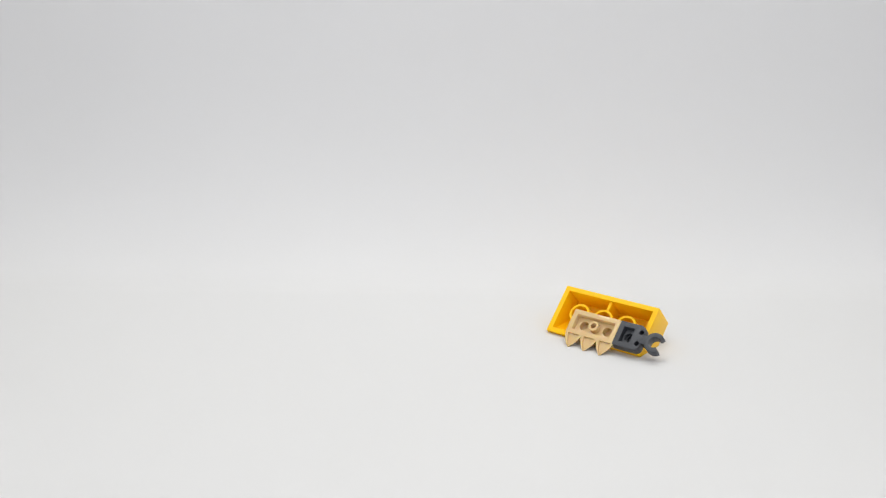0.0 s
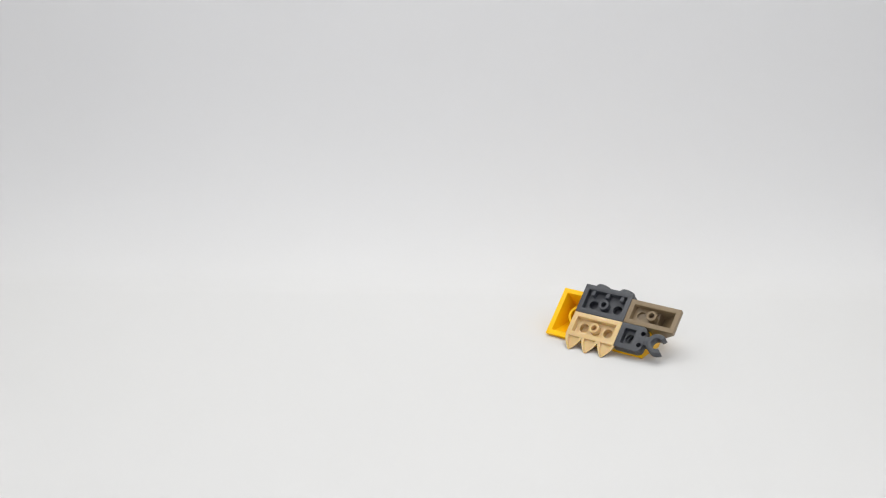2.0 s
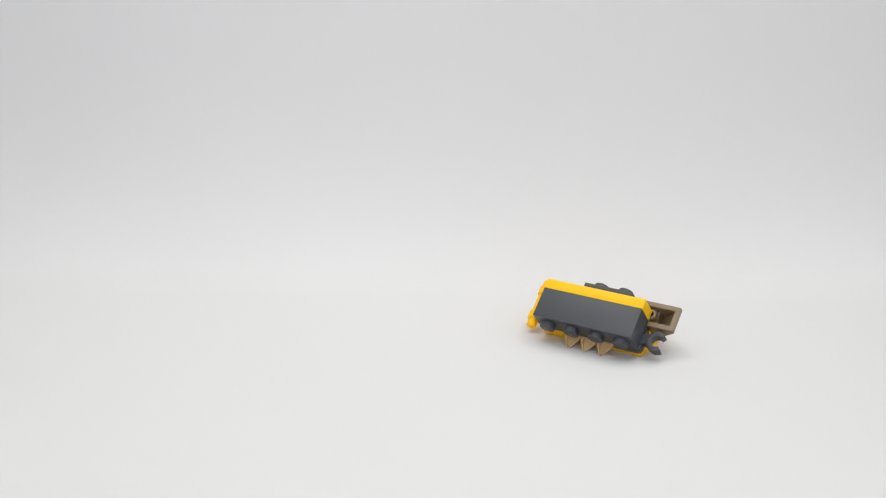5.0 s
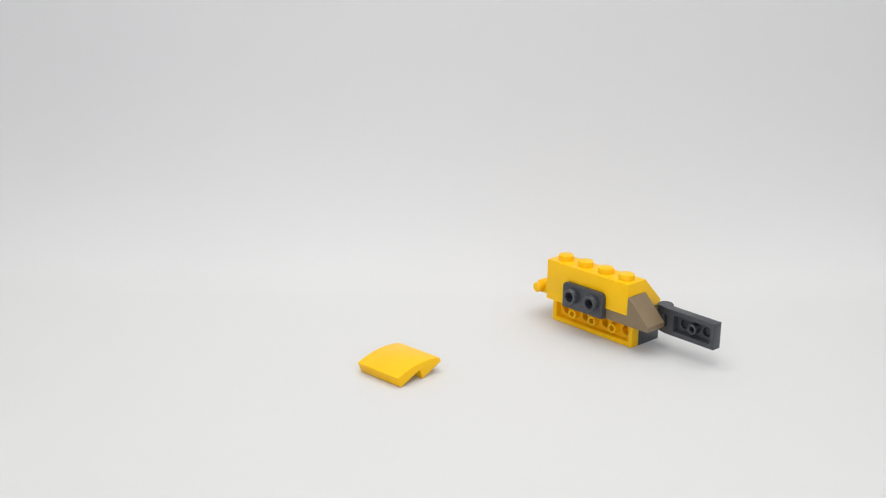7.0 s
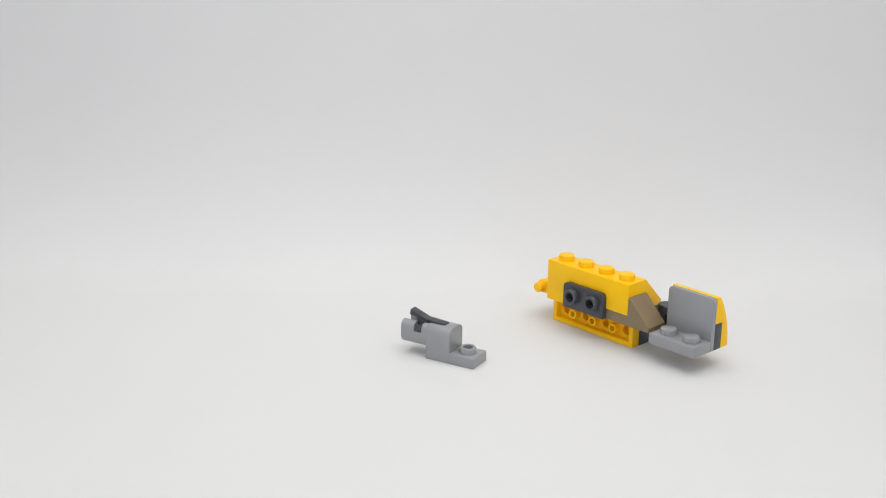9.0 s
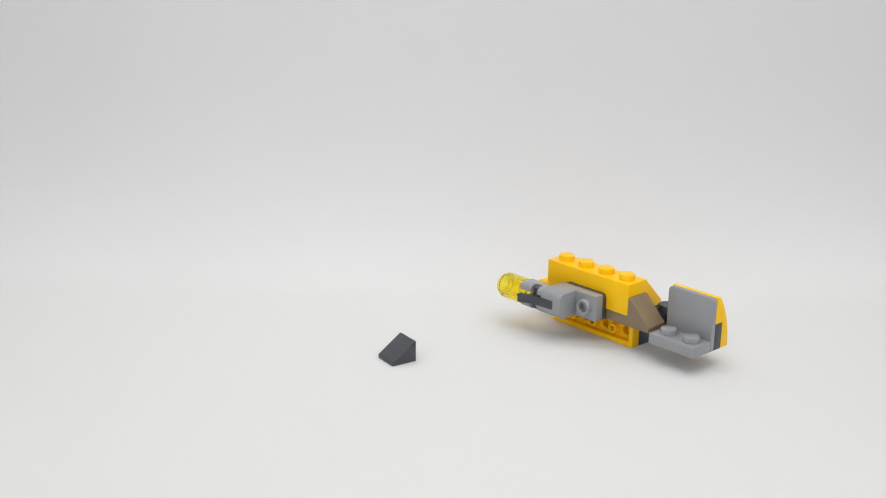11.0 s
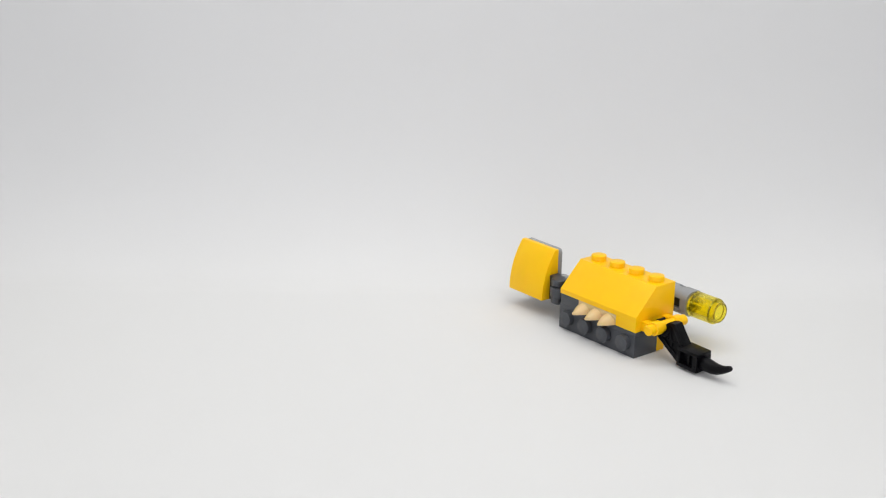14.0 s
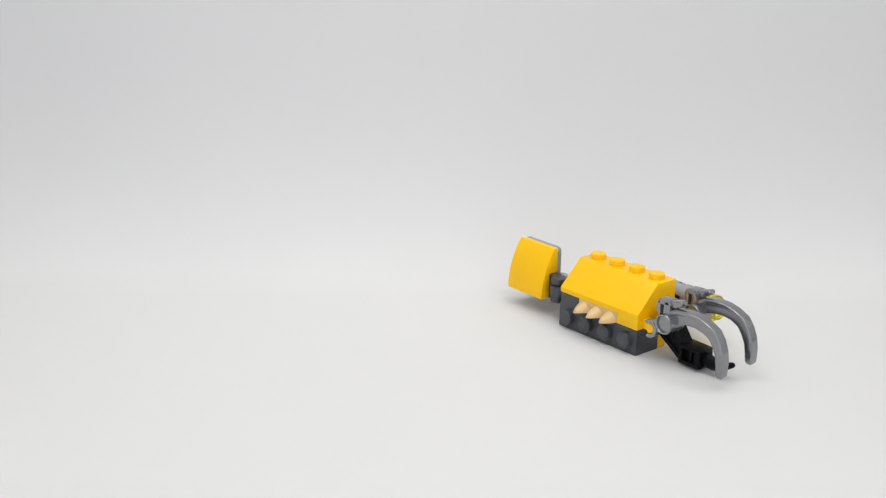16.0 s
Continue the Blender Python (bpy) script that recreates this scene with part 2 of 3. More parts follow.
# ---- the building pieces, each in its own space ----
def make_slope_brick():
    t = thing("slope_brick", "bright yellow plastic building brick with a sloped side and four studs", "building brick")
    bm = bmesh.new()
    shell(bm, ((-8, 0), (8, 0), (8, 9.6), (0, 9.6), (-8, 1.5)), ((-6.5, 0), (6.5, 0), (6.5, 8.2), (0.5, 8.2), (-6.5, 1.1)), 0, 32, 1.5)
    part("body", bm, YELLOW, t, bevel=0.07)
    for i in range(4):
        stud(t, 4 + 8 * i, 4, 9.6, YELLOW)
    for i in range(3):
        bm = bmesh.new()
        tube(bm, (8 + 8 * i, 0, 0), "z", 3.25, 2.5, 5.4)
        part("tube", bm, YELLOW, t, bevel=0)
    bm = bmesh.new()
    box(bm, 15.6, 16.4, 3.1, 6.6, 0.8, 8.3)
    part("rib", bm, YELLOW, t, bevel=0.1)
    return t


def make_tooth_plate():
    t = thing("tooth_plate", "tan plastic plate with three pointed teeth along its edge", "building plate")
    bm = bmesh.new()
    tray(bm, 8.05, 23.95, -8, -0.05, -3.2, 0)
    part("body", bm, TAN, t)
    for i in range(2):
        stud(t, 12 + 8 * i, -4, 0, TAN)
    pin(t, 16, -4, -3.2, 2.3, TAN)
    for i in range(3):
        bm = bmesh.new()
        cx, half = 10.35 + 5.35 * i, 2.65
        n, rows = 14, []
        for k in range(8):
            s = k / 7
            y = -7.7 - 4.9 * s
            w = half * (1 - s ** 1.7) + 0.12
            h = 2.7 * (1 - s ** 1.35) + 0.12
            rows.append([(cx + w * math.cos(math.pi * j / n), y, -3.15 + h * math.sin(math.pi * j / n) ** 1.1) for j in range(n + 1)])
        vs = [[bm.verts.new(c) for c in r] for r in rows]
        for a, b in zip(vs, vs[1:]):
            for j in range(n):
                bm.faces.new((a[j], a[j + 1], b[j + 1], b[j]))
        # hollow back of the tooth: a shallow pit with a rim
        under = []
        for r in rows:
            x0, x1, y = r[0][0], r[-1][0], r[0][1]
            m = (x0 + x1) / 2
            under.append([bm.verts.new((m + (x0 - m) * f, y, -3.15 + d)) for f, d in ((0.68, 0.02), (0.6, 0.7), (-0.6, 0.7), (-0.68, 0.02))])
        for (a, b), (ua, ub) in zip(zip(vs, vs[1:]), zip(under, under[1:])):
            bm.faces.new((a[0], b[0], ub[0], ua[0]))
            for j in range(3):
                bm.faces.new((ua[j], ub[j], ub[j + 1], ua[j + 1]))
            bm.faces.new((ua[3], ub[3], b[-1], a[-1]))
        bm.faces.new([*vs[0], *under[0][::-1]])
        bm.faces.new([*vs[-1][::-1], *under[-1]])
        part("tooth", bm, TAN, t, bevel=0)
    return t


def c_clip(bm, cx, cy, z0, z1, ro=3.0, ri=1.65, gap=52, facing=180, n=22):
    """An open ring that snaps on a bar; its mouth looks towards the angle facing."""
    a0, a1 = radians(facing + gap), radians(facing + 360 - gap)
    pts = []
    for i in range(n + 1):
        a = a0 + (a1 - a0) * i / n
        pts.append((cx + ro * math.cos(a), cy + ro * math.sin(a)))
    for i in range(n, -1, -1):
        a = a0 + (a1 - a0) * i / n
        pts.append((cx + ri * math.cos(a), cy + ri * math.sin(a)))
    k = len(pts) // 2
    lo = [bm.verts.new((x, y, z0)) for x, y in pts]
    hi = [bm.verts.new((x, y, z1)) for x, y in pts]
    m = len(pts)
    for i in range(k - 1):
        bm.faces.new((lo[i], lo[i + 1], lo[m - 2 - i], lo[m - 1 - i]))
        bm.faces.new((hi[i], hi[m - 1 - i], hi[m - 2 - i], hi[i + 1]))
    for i in range(m):
        bm.faces.new((lo[i], hi[i], hi[(i + 1) % m], lo[(i + 1) % m]))


def make_clip_plate():
    t = thing("clip_plate", "small dark grey plastic plate with an open clip", "building plate")
    bm = bmesh.new()
    tray(bm, 1.3, 7.95, -8, -0.05, -3.2, 0, 1.5, 1.1, hole=1.45)
    panel(bm, [-0.4, 2.9], [-7.98, -4.02, -0.07], 0.75, -3.19, -0.01, lambda u, v, w: (u, v, w), [[(0.55, -5.9)], [(0.45, -2.2)]], corner=1.35, depth=2.2)
    part("body", bm, DARK, t, bevel=0.3)
    stud(t, 4, -4, 0, DARK)
    bm = bmesh.new()
    c_clip(bm, -4.3, -4.1, -3.15, -0.05, 3.1, 1.65, 50, 180)
    part("clip", bm, DARK, t, bevel=0.25)
    bm = bmesh.new()
    box(bm, -1.9, 0.2, -5.5, -2.7, -3.1, -0.1)
    part("neck", bm, DARK, t, bevel=0.2)
    return t


def make_cut_slope():
    t = thing("cutout_slope", "dark tan plastic slope with one low stud", "building slope")
    bm = bmesh.new()
    shell(bm, ((0, 0), (16, 0), (16, 1.6), (8.5, 8.85), (8, 8.85), (8, 3.2), (0, 3.2)), ((1.5, 0), (14.5, 0), (14.5, 1.25), (9.75, 6.1), (9.2, 6.3), (9.2, 2.9), (1.5, 2.9)), 0.05, 7.95, 1.5, lambda a, p, q: (p, a, q))
    panel(bm, [1.48, 8.6], [1.53, 6.47], 1.3, 2.05, 2.92, lambda u, v, q: (u, v, q), [[(4, 4)]])
    part("body", bm, DARKTAN, t)
    stud(t, 4, 4, 3.2, DARKTAN)
    pin(t, 7.7, 4, 0, 2.4, DARKTAN)
    return t


def make_bracket():
    t = thing("bracket", "dark grey plastic angle bracket with two hollow side studs", "building bracket")
    bm = bmesh.new()
    tray(bm, 0.07, 15.93, 0.12, 9.55, 0.02, 3.2, sockets=[[(4, 5.6), (12, 5.6)]])
    part("base", bm, DARK, t)
    bm = bmesh.new()
    panel(bm, [0.05, 8, 15.95], [0, 8], 1.5, 0, 1.6, lambda u, v, w: (u, w, v), [[(4, 4.2), (12, 4.2)]], corner=-1.3, depth=1.35)
    part("upright", bm, DARK, t)
    for x in (4, 12):
        stud(t, x, 5.6, 3.2, DARK)
        stud(t, x, 0, 4.2, DARK, rx=90, hollow=True)
    pin(t, 8, 5.6, 0, 2.4, DARK)
    for x in (3.2, 8, 12.8):
        bm = bmesh.new()
        box(bm, x - 0.55, x + 0.55, 1.5, 3.2, 0.35, 2.2)
        part("rib", bm, DARK, t, bevel=0.08)
    return t


def make_handle_plate():
    t = thing("handle_plate", "bright yellow plastic plate with a bar handle along one side", "building plate")
    bm = bmesh.new()
    tray(bm, 0, 7.95, -8, 8, 0, 3.2)
    part("body", bm, YELLOW, t, bevel=0.07)
    for y in (-4, 4):
        stud(t, 4, y, 3.2, YELLOW)
    pin(t, 4, 0, 0, 2.4, YELLOW)
    bm = bmesh.new()
    cyl(bm, (12.5, -8, 2.2), "y", 1.6, 16, 24, 0.35)
    part("bar", bm, YELLOW, t, bevel=0)
    for y in (-4.3, 4.3):
        bm = bmesh.new()
        cyl(bm, (12.5, y - 1.4, 2.2), "y", 2.1, 2.8, 24)
        box(bm, 7.8, 12.4, y - 1.3, y + 1.3, 0.3, 3.15)
        part("arm", bm, YELLOW, t, bevel=0)
    return t


def make_side_brick():
    t = thing("side_stud_brick", "dark grey plastic brick with hollow studs along one side", "building brick")
    bm = bmesh.new()
    tray(bm, 0, 32, 1.5, 8, 0, 9.6, 1.2, 1.2, wells=False)
    panel(bm, [0, 8, 16, 24, 32], [0, 9.6], 1.5, 0, 1.52, lambda u, v, w: (u, w, v), [[(4 + 8 * i, 5.6) for i in range(4)]])
    part("body", bm, DARK, t)
    for i in range(4):
        stud(t, 4 + 8 * i, 4, 9.6, DARK)
        stud(t, 4 + 8 * i, 0, 5.6, DARK, rx=90, hollow=True)
    for i in range(3):
        pin(t, 8 + 8 * i, 4, 0, 8.5, DARK)
    return t


def make_long_plate():
    t = thing("long_plate", "bright yellow plastic plate four studs long", "building plate")
    bm = bmesh.new()
    tray(bm, 0, 32, 0.05, 7.95, 0, 3.2)
    part("body", bm, YELLOW, t)
    for i in range(4):
        stud(t, 4 + 8 * i, 4, 3.2, YELLOW)
    for i in range(3):
        pin(t, 8 + 8 * i, 4, 0, 2.4, YELLOW)
    return t


def make_hinge_arm():
    t = thing("end_bar_plate", "dark grey plastic plate with an upright bar at its end", "building plate")
    bm = bmesh.new()
    tray(bm, 4, 20, -4, 4, -3.1, 0.1)
    part("body", bm, DARK, t)
    for x in (8, 16):
        stud(t, x, 0, 0.1, DARK, deep=0.03)
    pin(t, 12, 0, -3.1, 2.4, DARK)
    bm = bmesh.new()
    cyl(bm, (0, -3.9, 0), "y", 1.6, 7.8, 24)
    part("bar", bm, DARK, t, bevel=0)
    for y0, y1 in ((-4, -1.75), (1.75, 4)):
        bm = bmesh.new()
        cyl(bm, (0, y0, 0), "y", 2.4, y1 - y0, 28)
        prism(bm, ((-2.4, 0.2), (0.1, 1.6), (0.1, 4.2), (-3.05, 4.2), (-2.9, 2.4)), "y", y0 + 0.03, y1 - 0.03)
        part("knuckle", bm, DARK, t, bevel=0)
    bm = bmesh.new()
    box(bm, 2.9, 4.3, -1.9, 1.9, -3.0, 0.0)
    part("web", bm, DARK, t, bevel=0.15)
    return t


def make_curved_slope():
    t = thing("curved_slope", "bright yellow plastic curved slope with a smooth top", "building slope")
    R, top = 27.65, 6.6
    arc = []
    for i in range(17):
        u = 16 * i / 16
        arc.append((u, top - R + math.sqrt(R * R - (16 - u) ** 2)))
    bm = bmesh.new()
    hollow = []
    for i in range(16, -1, -1):
        u = 1.5 + 13.1 * i / 16
        hollow.append((u, top - 1.1 - R + math.sqrt(R * R - (16 - u) ** 2)))
    shell(bm, [(0, 0), (8, 0), (8, 3.25), (16, 3.25)] + arc[::-1], [(1.5, 0), (6.6, 0), (6.6, 4.1), (14.6, 4.3)] + hollow, 0, 16, 1.4)
    part("body", bm, YELLOW, t, bevel=0.2)
    pin(t, 8, 4, 0, 2.6, YELLOW)
    return t


def make_light_bracket():
    t = thing("wide_bracket", "light grey plastic angle bracket with four hollow studs on its upright", "building bracket")
    bm = bmesh.new()
    tray(bm, 0.05, 15.95, 1.55, 9.6, 0, 3.2)
    part("base", bm, LIGHT, t)
    bm = bmesh.new()
    panel(bm, [0, 8, 16], [0, 8, 16], 1.5, 0, 1.6, lambda u, v, w: (u, w, v), corner=-1.2, depth=1.35)
    part("upright", bm, LIGHT, t)
    for x in (4, 12):
        stud(t, x, 5.6, 3.2, LIGHT)
        for z in (4, 12):
            stud(t, x, 0, z, LIGHT, rx=90, hollow=True)
    return t


def make_shooter():
    t = thing("shooter", "light grey plastic launcher with a hollow stud and dark trigger", "launcher piece", "loose building pieces")
    bm = bmesh.new()
    tray(bm, 0, 8.2, 0, 8, 0, 3.2, wells=False)
    part("base", bm, LIGHT, t, bevel=0.35)
    stud(t, 4, 4, 3.2, LIGHT, hollow=True)
    bm = bmesh.new()
    prism(bm, [(0, 0), (8, 0), (8, 8.6), (7.4, 9.7), (6.0, 10.35), (2.0, 10.35), (0.6, 9.7), (0, 8.6)], "x", 8, 16)
    part("housing", bm, LIGHT, t, bevel=0.45)
    bm = bmesh.new()
    for s in (1, -1):
        def side(d):
            return 4 + s * d
        low = [(side(3.15), 4.0), (side(3.6), 4.6), (side(3.85), 5.5), (side(3.85), 7.5), (side(1.7), 7.5), (side(1.7), 3.3), (side(2.4), 3.45)]
        high = [(side(3.85), 7.5), (side(3.85), 8.6), (side(3.65), 9.3), (side(3.2), 9.85), (side(2.5), 10.15), (side(1.7), 10.25), (side(1.7), 7.5)]
        prism(bm, low[::s], "x", 15.8, 24.4)
        prism(bm, high[::s], "x", 15.8, 17.5)
        prism(bm, high[::s], "x", 20.1, 24.4)
    prism(bm, [(2.3, 3.3), (5.7, 3.3), (5.7, 4.6), (2.3, 4.6)], "x", 21.9, 24.2)
    part("barrel", bm, LIGHT, t, bevel=0)
    bm = bmesh.new()
    for pts in ([(10.9, 10.4), (11.3, 10.75), (17.4, 11.2), (20.8, 12.5), (22.7, 13.2), (23.0, 11.5), (21.3, 11.3), (18.4, 10.3), (11.0, 10.2)], [(17.6, 5.4), (20.0, 5.4), (20.4, 11.0), (17.2, 11.0)]):
        prism(bm, [(z, x) for x, z in pts], "y", 2.7, 5.3)
    box(bm, 15.9, 21.95, 2.2, 5.8, 4.9, 5.7)
    trigger = part("trigger", bm, DARK, t, "dark grey trigger lever", bevel=0.15)
    bm = bmesh.new()
    cyl(bm, (18.8, 0.5, 8.3), "y", 1.15, 7.0, 20)
    part("pivot", bm, DARK, trigger, bevel=0)
    return t


def make_cheese():
    t = thing("small_slope", "small dark grey plastic wedge slope", "building slope")
    bm = bmesh.new()
    prism(bm, ((0, 0), (0, 8), (6.2, 8), (6.4, 7.5), (1.2, 0)), "y", 0.05, 7.95)
    part("body", bm, DARK, t, bevel=0.18)
    return t


def make_round_brick():
    t = thing("round_brick", "clear yellow plastic round brick", "building brick")
    bm = bmesh.new()
    lathe(bm, ((2.55, 0), (3.0, 0), (3.2, 0.2), (3.2, 1.5), (3.8, 1.5), (4.0, 1.7), (4.0, 9.4), (3.8, 9.6), (2.45, 9.6), (2.4, 11.2), (2.2, 11.35), (1.5, 11.35), (1.45, 8.9), (2.5, 8.3)), n=40, closed=True)
    part("body", bm, CLEAR, t, bevel=0)
    return t


def make_black_arm():
    t = thing("mechanical_arm", "black plastic jointed arm with a clip and a square socket", "arm piece")
    bm = bmesh.new()
    c_clip(bm, 0, 0, -1.75, 1.75, 2.9, 1.62, 50, 95)
    part("clip", bm, BLACK, t, bevel=0.2)
    bm = bmesh.new()
    prism(bm, [(1.9, -1.0), (2.5, 2.2), (4.4, 2.3), (8.4, -2.9), (8.4, -8.7), (6.4, -8.6), (-1.7, -3.4), (-1.5, -2.4), (0.2, -2.0)][::-1], "z", -1.35, 1.35)
    for z0, z1 in ((-1.75, -0.85), (0.85, 1.75)):
        # raised rims and crossed ribs along the limb
        prism(bm, [(-1.7, -3.4), (-1.0, -2.2), (7.6, -7.4), (8.0, -8.7), (6.4, -8.6)][::-1], "z", z0, z1)
        prism(bm, [(2.6, 1.4), (2.9, 2.3), (4.4, 2.3), (8.4, -2.9), (8.4, -4.2), (7.4, -4.0), (3.9, 1.0)][::-1], "z", z0, z1)
        prism(bm, [(1.2, -2.6), (1.8, -3.2), (7.6, -3.6), (7.4, -2.8)], "z", z0, z1)
        prism(bm, [(3.2, 0.4), (2.4, 0.2), (3.6, -4.8), (4.5, -4.8)][::-1], "z", z0, z1)
    part("limb", bm, BLACK, t, bevel=0.2)
    bm = bmesh.new()
    x0, x1, y0, y1, h = 7.36, 14.9, -8.86, -3.06, 3.0
    for a, b, c, d in ((x0, x1, y0, y0 + 1.1), (x0, x1, y1 - 1.1, y1)):
        box(bm, a, b, c, d, -h, h)
    box(bm, x0 + 0.02, x0 + 1.2, y0 + 1.0, y1 - 1.0, -h + 0.02, h - 0.02)
    box(bm, x0 + 1.1, x1 - 1.6, y0 + 1.0, y1 - 1.0, -1.3, 1.3)
    box(bm, 10.6, 11.5, y0 + 1.0, y1 - 1.0, -2.2, 2.2)
    part("socket", bm, BLACK, t, bevel=0.3)
    bm = bmesh.new()
    panel(bm, [y0 + 1.05, y1 - 1.05], [-h + 0.02, h - 0.02], 1.55, x1 - 0.02, x1 - 1.7, lambda u, v, w: (w, u, v), depth=1.4)
    part("end_plate", bm, BLACK, t, bevel=0)
    return t


def curved_rod(bm, pts, n=16):
    """A tapering round rod through (x, y, z, radius) points."""
    k = len(pts)
    loops = []
    for i, (x, y, z, r) in enumerate(pts):
        a, b = pts[max(i - 1, 0)], pts[min(i + 1, k - 1)]
        d = Vector((b[0] - a[0], b[1] - a[1], b[2] - a[2])).normalized()
        s = d.cross(Vector((0, 0, 1))).normalized()
        u = s.cross(d)
        loops.append([bm.verts.new(Vector((x, y, z)) + s * (r * math.cos(2 * math.pi * j / n)) + u * (r * math.sin(2 * math.pi * j / n))) for j in range(n)])
    for a, b in zip(loops, loops[1:]):
        for j in range(n):
            bm.faces.new((a[j], a[(j + 1) % n], b[(j + 1) % n], b[j]))
    bm.faces.new(loops[0][::-1])
    bm.faces.new(loops[-1])


def make_horn():
    t = thing("horn", "black plastic curved horn tip", "horn piece")
    bm = bmesh.new()
    curved_rod(bm, ((-2.9, 0, 0, 1.25), (-2.7, 0, 0, 1.5), (-0.2, 0, 0, 1.55), (0.1, 0, 0, 1.8), (0.5, 0, 0, 2.0), (2.0, -0.2, 0, 2.05), (3.8, -0.3, 0, 1.9), (5.6, -0.1, 0, 1.6), (7.2, 0.4, 0, 1.25), (8.6, 1.05, 0, 1.0), (9.7, 1.7, 0, 0.82), (10.1, 1.95, 0, 0.62), (10.3, 2.1, 0, 0.3)))
    part("spike", bm, BLACK, t, bevel=0)
    return t


def make_claw():
    t = thing("claw", "silver grey plastic curved claw with a clip", "claw piece", "pair of silver claws")
    bm = bmesh.new()
    c_clip(bm, 0, 0, -1.9, 1.9, 2.75, 1.62, 58, 190)
    prism(bm, ((1.4, 2.4), (2.7, -0.6), (5.4, 0.9), (4.2, 3.6)), "z", -1.7, 1.7)
    part("clip", bm, SILVER, t, bevel=0.2)
    bm = bmesh.new()
    lathe(bm, ((2.8, -3.4), (3.0, -3.2), (3.0, 2.7), (2.86, 3.0), (2.5, 3.0), (2.35, 2.8), (2.3, 2.3), (0.4, 2.3)), at=(6.0, 3.2, 0), n=30)
    part("boss", bm, SILVER, t, bevel=0)
    # loop over the boss: two cheeks, a cap and a back, with a slot between
    bm = bmesh.new()
    for z0, z1 in ((-2.2, -1.2), (1.0, 2.0)):
        prism(bm, ((5.0, 4.8), (7.4, 4.8), (7.5, 9.2), (6.4, 10.1), (5.2, 9.7)), "z", z0, z1)
        prism(bm, ((2.5, 6.4), (4.0, 5.0), (4.0, 9.8), (3.2, 9.8), (2.4, 8.9)), "z", z0, z1)
    prism(bm, ((2.4, 8.7), (7.5, 8.7), (6.6, 10.2), (3.2, 10.2)), "z", -2.2, 2.0)
    prism(bm, ((2.8, 4.6), (7.2, 4.6), (7.4, 9.4), (2.8, 9.4)), "z", -1.4, 1.0)
    loop = part("loop", bm, SILVER, t, bevel=0.3)
    bm = bmesh.new()
    prism(bm, ((6.6, 8.2), (8.6, 8.4), (11.0, 9.6), (11.3, 10.4), (10.6, 11.0), (8.8, 10.6), (6.8, 10.2)), "z", -1.3, 1.3)
    part("spur", bm, SILVER, loop, bevel=0.4)
    # blade: swept section with a broad rounded back, hollowed flanks and a lower rim
    outer = ((7.2, 7.6), (10.0, 8.4), (13.2, 8.6), (16.8, 8.3), (20.1, 7.3), (23.2, 5.6), (25.0, 3.1), (26.1, 0.2), (26.5, -2.8), (26.4, -5.4), (26.2, -7.0))
    inner = ((7.4, 2.6), (10.0, 3.8), (12.8, 4.4), (15.8, 4.5), (18.7, 3.8), (21.0, 2.5), (22.3, 0.5), (23.3, -1.8), (23.6, -4.2), (23.7, -5.8), (23.8, -7.0))
    bm = bmesh.new()
    loops = []
    for i, ((ox, oy), (ix, iy)) in enumerate(zip(outer, inner)):
        s = i / (len(outer) - 1)
        h, thin = 1.9 - 0.5 * s, 1.3 - 0.2 * s
        o, q = Vector((ox, oy, 0)), Vector((ix, iy, 0))
        sec = []
        for f, z in ((0.0, -0.85 * h), (0.07, -h), (0.26, -h), (0.34, -thin), (0.9, -thin * 0.95), (0.98, -thin * 0.8), (0.98, thin * 0.8), (0.9, thin * 0.95), (0.34, thin), (0.26, h), (0.07, h), (0.0, 0.85 * h)):
            c = o + (q - o) * f
            sec.append(bm.verts.new((c.x, c.y, z)))
        loops.append(sec)
    k = len(loops[0])
    for a, b in zip(loops, loops[1:]):
        for j in range(k):
            bm.faces.new((a[j], a[(j + 1) % k], b[(j + 1) % k], b[j]))
    tipc = [bm.verts.new((25.05 + (v.co.x - 25.05) * 0.6, -7.75, v.co.z * 0.65)) for v in loops[-1]]
    for j in range(k):
        bm.faces.new((loops[-1][j], loops[-1][(j + 1) % k], tipc[(j + 1) % k], tipc[j]))
    bm.faces.new(loops[0][::-1])
    bm.faces.new(tipc)
    part("blade", bm, SILVER, t, bevel=0.15)
    return t


slope_brick = make_slope_brick()
tooth_plate = make_tooth_plate()
clip_plate = make_clip_plate()
cut_slope = make_cut_slope()
bracket = make_bracket()
handle_plate = make_handle_plate()
side_brick = make_side_brick()
long_plate = make_long_plate()
hinge_arm = make_hinge_arm()
curved_slope = make_curved_slope()
light_bracket = make_light_bracket()
shooter = make_shooter()
round_brick = make_round_brick()
cheese = make_cheese()
black_arm = make_black_arm()
horn = make_horn()
claw = make_claw()
claw_two = copy_thing(claw, Matrix())


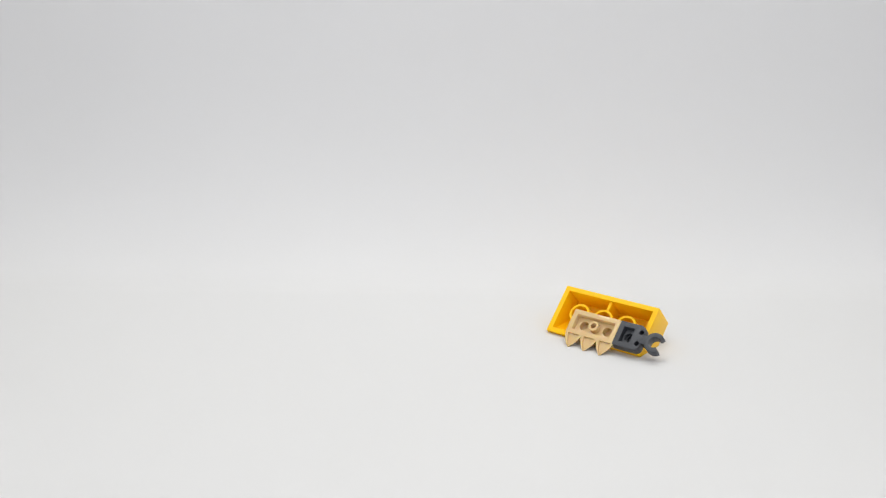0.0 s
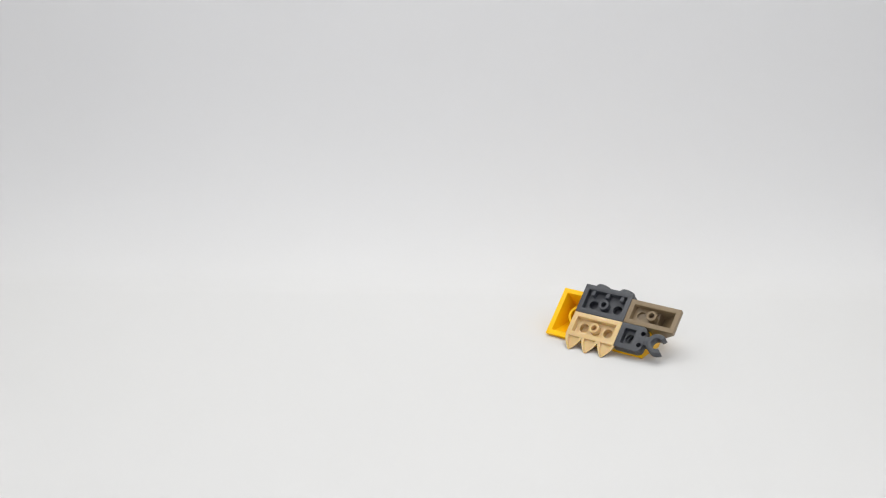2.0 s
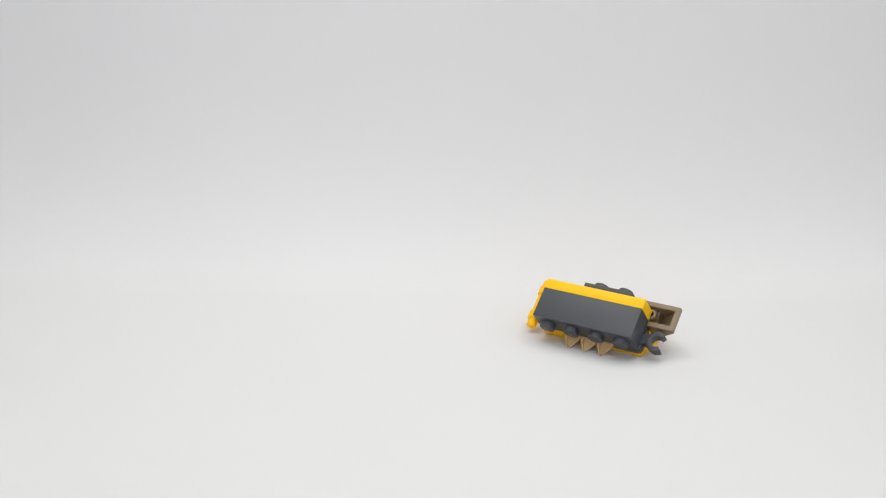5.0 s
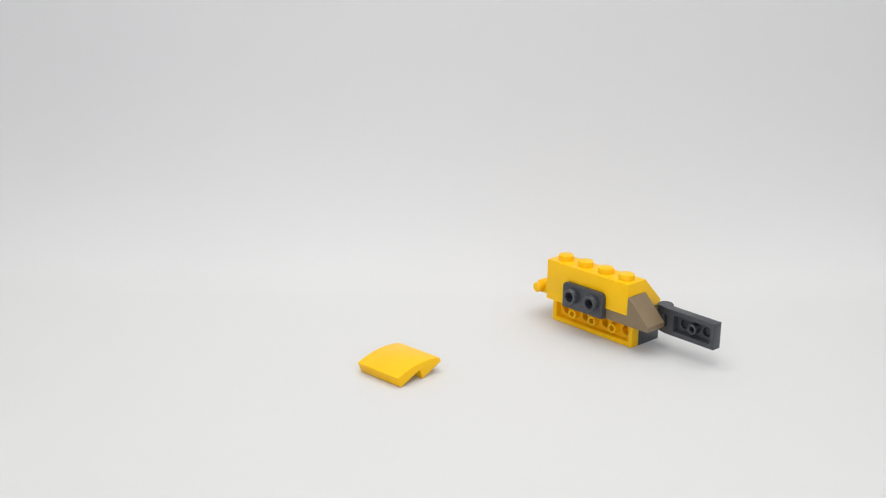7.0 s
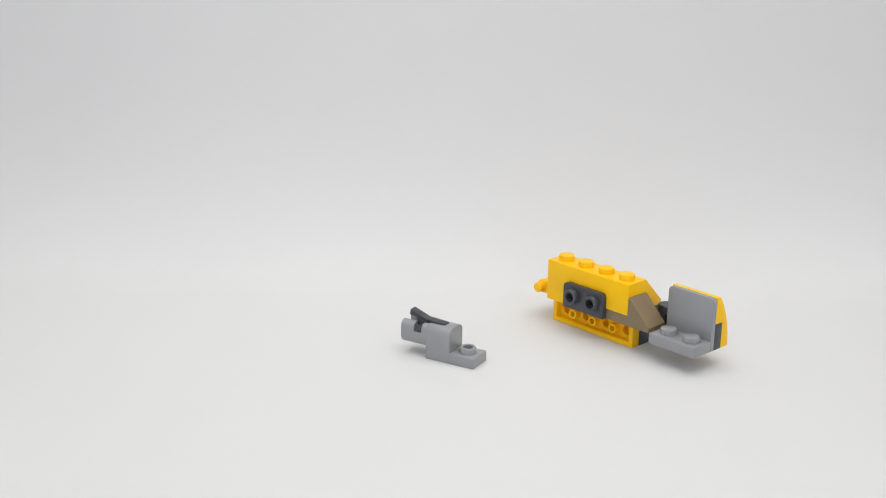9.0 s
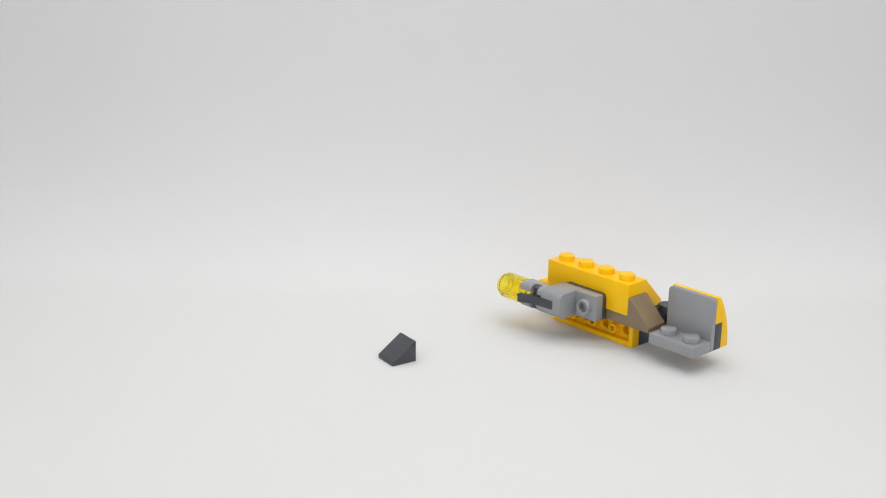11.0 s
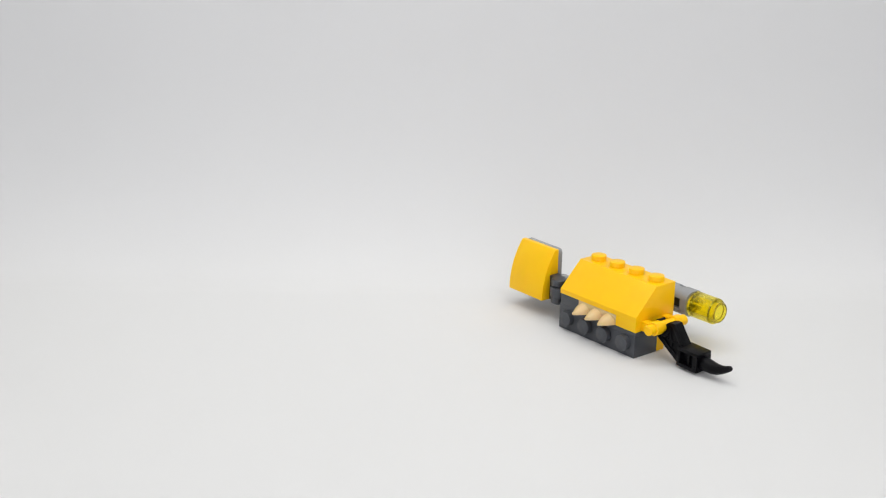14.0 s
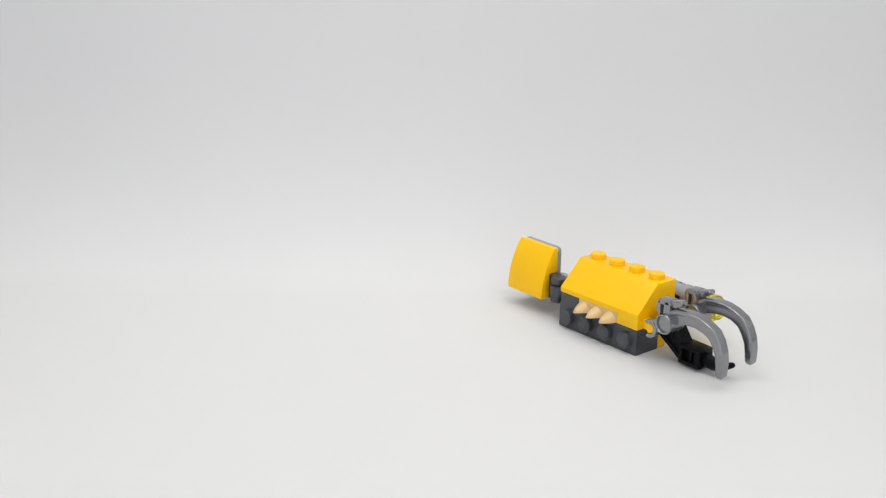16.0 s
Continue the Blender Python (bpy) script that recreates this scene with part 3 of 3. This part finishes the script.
# ---- where each piece sits in the finished build ----
FLIP = ((-1, 0, 0), (0, 0, -1), (0, -1, 0))
ARM = mm(-5.0, -4, -1.6, 0, 0, -0.6)
ARM_IN = ARM @ axes((-1, 0, 0), (0, 0, -1), (0, -1, 0), (0, 0, 0))
SHOT = axes((1, 0, 0), (0, 0, -1), (0, 1, 0), (8, 9.6, 4.8))
CLAW_UP = ((1, 0, 0), (0, 0, 1), (0, -1, 0))
SEAT = {
    slope_brick: Matrix(), tooth_plate: Matrix(), clip_plate: Matrix(),
    cut_slope: mm(8, 8, -3.2, 0, 0, 180),
    bracket: mm(24, 9.6, -3.2, 0, 0, 180),
    handle_plate: mm(24, 0, -3.2),
    side_brick: axes(*FLIP, (32, 1.6, -3.2)),
    long_plate: axes(*FLIP, (32, 4.8, -3.2)),
    hinge_arm: ARM_IN,
    curved_slope: ARM_IN @ mm(4, -12, -3.1),
    light_bracket: ARM @ mm(-20, 3.1, -4),
    shooter: SHOT,
    cheese: SHOT @ mm(0, 0, 3.2),
    round_brick: SHOT @ axes((0, 0, 1), (0, 1, 0), (-1, 0, 0), (34.4, 4, 7.2)),
    black_arm: axes(*CLAW_UP, (36.6, 0, -1.2)) @ mm(0, 0, 0, 0, 0, -1.7),
    horn: axes(*CLAW_UP, (50.9, 0, -7.7)) @ mm(0, 0, 0, 0, 0, -2),
    claw: axes(*CLAW_UP, (36.5, 6.3, -1.0)) @ mm(0, 0, 0, 0, 0, 3.5),
    claw_two: axes(*CLAW_UP, (36.5, -6.3, -1.0)) @ mm(0, 0, 0, 0, 0, 1),
}

S = math.sqrt(0.5)


def on_slope(x, y, yaw):
    """The build lying on its sloped side, bottom up."""
    return mm(x, y, 6.788, 0, 0, math.degrees(yaw)) @ axes((-1, 0, 0), (0, S, S), (0, S, -S), (0, 0, 0))


def upright(x, y, yaw):
    return mm(x, y, 11.2, 0, 0, math.degrees(yaw))


# the build's resting places: from that second on
STAGES = [
    (0.0, on_slope(61.15, 328.8, -0.648)), (0.3, on_slope(61.46, 328.7, -0.648)), (0.8, on_slope(61.2, 328.2, -0.655)), (1.3, on_slope(61.3, 327.6, -0.662)),
    (1.8, on_slope(61.34, 327.9, -0.604)), (2.9, on_slope(61.03, 327.9, -0.617)), (3.9, on_slope(61.4, 329.5, -0.577)),
    (6.3, upright(60.08, 335.6, 2.314)), (6.8, upright(60.25, 335.4, 2.314)), (7.3, upright(60.1, 335.5, 2.314)), (7.8, upright(60.3, 335.4, 2.314)),
    (8.3, upright(60.1, 335.5, 2.314)), (8.8, upright(60.4, 335.3, 2.314)), (11.3, upright(60.5, 335.2, 2.314)),
    (11.8, upright(44.27, 354.5, -0.996)), (13.8, upright(42.94, 354.3, -0.911)), (15.8, upright(42.98, 355.9, -0.885)),
]

TILT = mm(0, 0, 2.971, -21.8)


def ground(x, y, yaw, z=0.0):
    return mm(x, y, z, 0, 0, math.degrees(yaw))


# piece: second it is laid out, where, second it is built in
LAID = {
    cut_slope: (0.3, ground(-22.56, 316.0, -0.175), 0.8),
    bracket: (1.3, ground(-24.3, 317.6, -0.633), 1.8),
    handle_plate: (2.3, ground(-10.22, 306.5, 2.45), 2.9),
    side_brick: (3.4, ground(-33.04, 322.8, -0.556), 3.9),
    long_plate: (4.4, ground(-31.0, 320.0, -0.556), 4.9),
    hinge_arm: (5.4, ground(-24.0, 320.0, -0.5, 3.1), 5.9),
    curved_slope: (6.8, ground(-0.18, 313.4, 2.397) @ TILT, 7.3),
    light_bracket: (7.8, ground(-5.78, 312.8, 1.009), 8.3),
    shooter: (8.8, ground(13.04, 321.5, 2.621), 9.3),
    round_brick: (9.8, ground(-12.0, 318.0, 0.3), 10.3),
    cheese: (10.8, ground(-14.0, 316.0, 0.6), 11.3),
    black_arm: (12.3, ground(-11.33, 321.4, -0.65, 3.0), 12.8),
    horn: (13.3, mm(-8.3, 320.6, 2.05, 180, 8, -120), 13.8),
    claw: (14.3, mm(-20.2, 326.0, 4.5, 0, 7.6, -21.7), 14.8),
    claw_two: (15.3, mm(-13.9, 324.3, 4.2, 1, 6.5, -36.5), 15.8),
}


def steps(ob, states):
    """Stop motion: the thing rests in each state from its second on, and is set over just before.
    A piece that has to be turned far is lifted off to the side of the table and turned there; the build is rolled over on the spot."""
    rows, at = [(0.0, states[0][1])], states[0][1]
    tick = 1 / FPS
    for t, m, *rolled in states[1:]:
        turn = at.to_quaternion().rotation_difference(m.to_quaternion()).angle
        turn = min(turn, 2 * math.pi - turn)
        ways = [0.5] if turn > 1.4 else []
        if turn > 2.95:
            ways = [1 / 3, 2 / 3]
        rows.append((t - tick * (len(ways) + 1), at))
        for i, f in enumerate(ways):
            q = at.to_quaternion()
            goal = m.to_quaternion()
            goal.make_compatible(q)
            q = q.slerp(goal, f)
            p = at.translation.lerp(m.translation, f) if rolled else Vector((-0.24, 0.25, 0.05))
            rows.append((t - tick * (len(ways) - i), Matrix.Translation(p) @ q.to_matrix().to_4x4()))
        rows.append((t, m))
        at = m
    rows.append((16.1, at))
    walk(ob, rows)


def motions():
    waiting = 0
    for ob, seat in SEAT.items():
        start = 0.0
        states = []
        if ob in LAID:
            shown, place, start = LAID[ob]
            # until its turn the piece waits at the side of the table, resting as it will be laid out
            wait = place.copy()
            wait.translation = (-0.27 - 0.05 * (waiting % 3), 0.2 + 0.055 * (waiting // 3), place.translation.z)
            waiting += 1
            states = [(0.0, wait), (shown, place)]
        for i, (t, m) in enumerate(STAGES):
            end = STAGES[i + 1][0] if i + 1 < len(STAGES) else 99
            if end > start + 0.01:
                states.append((max(t, start), m @ seat, True) if t > start + 0.01 else (max(t, start), m @ seat))
        steps(ob, states)


motions()
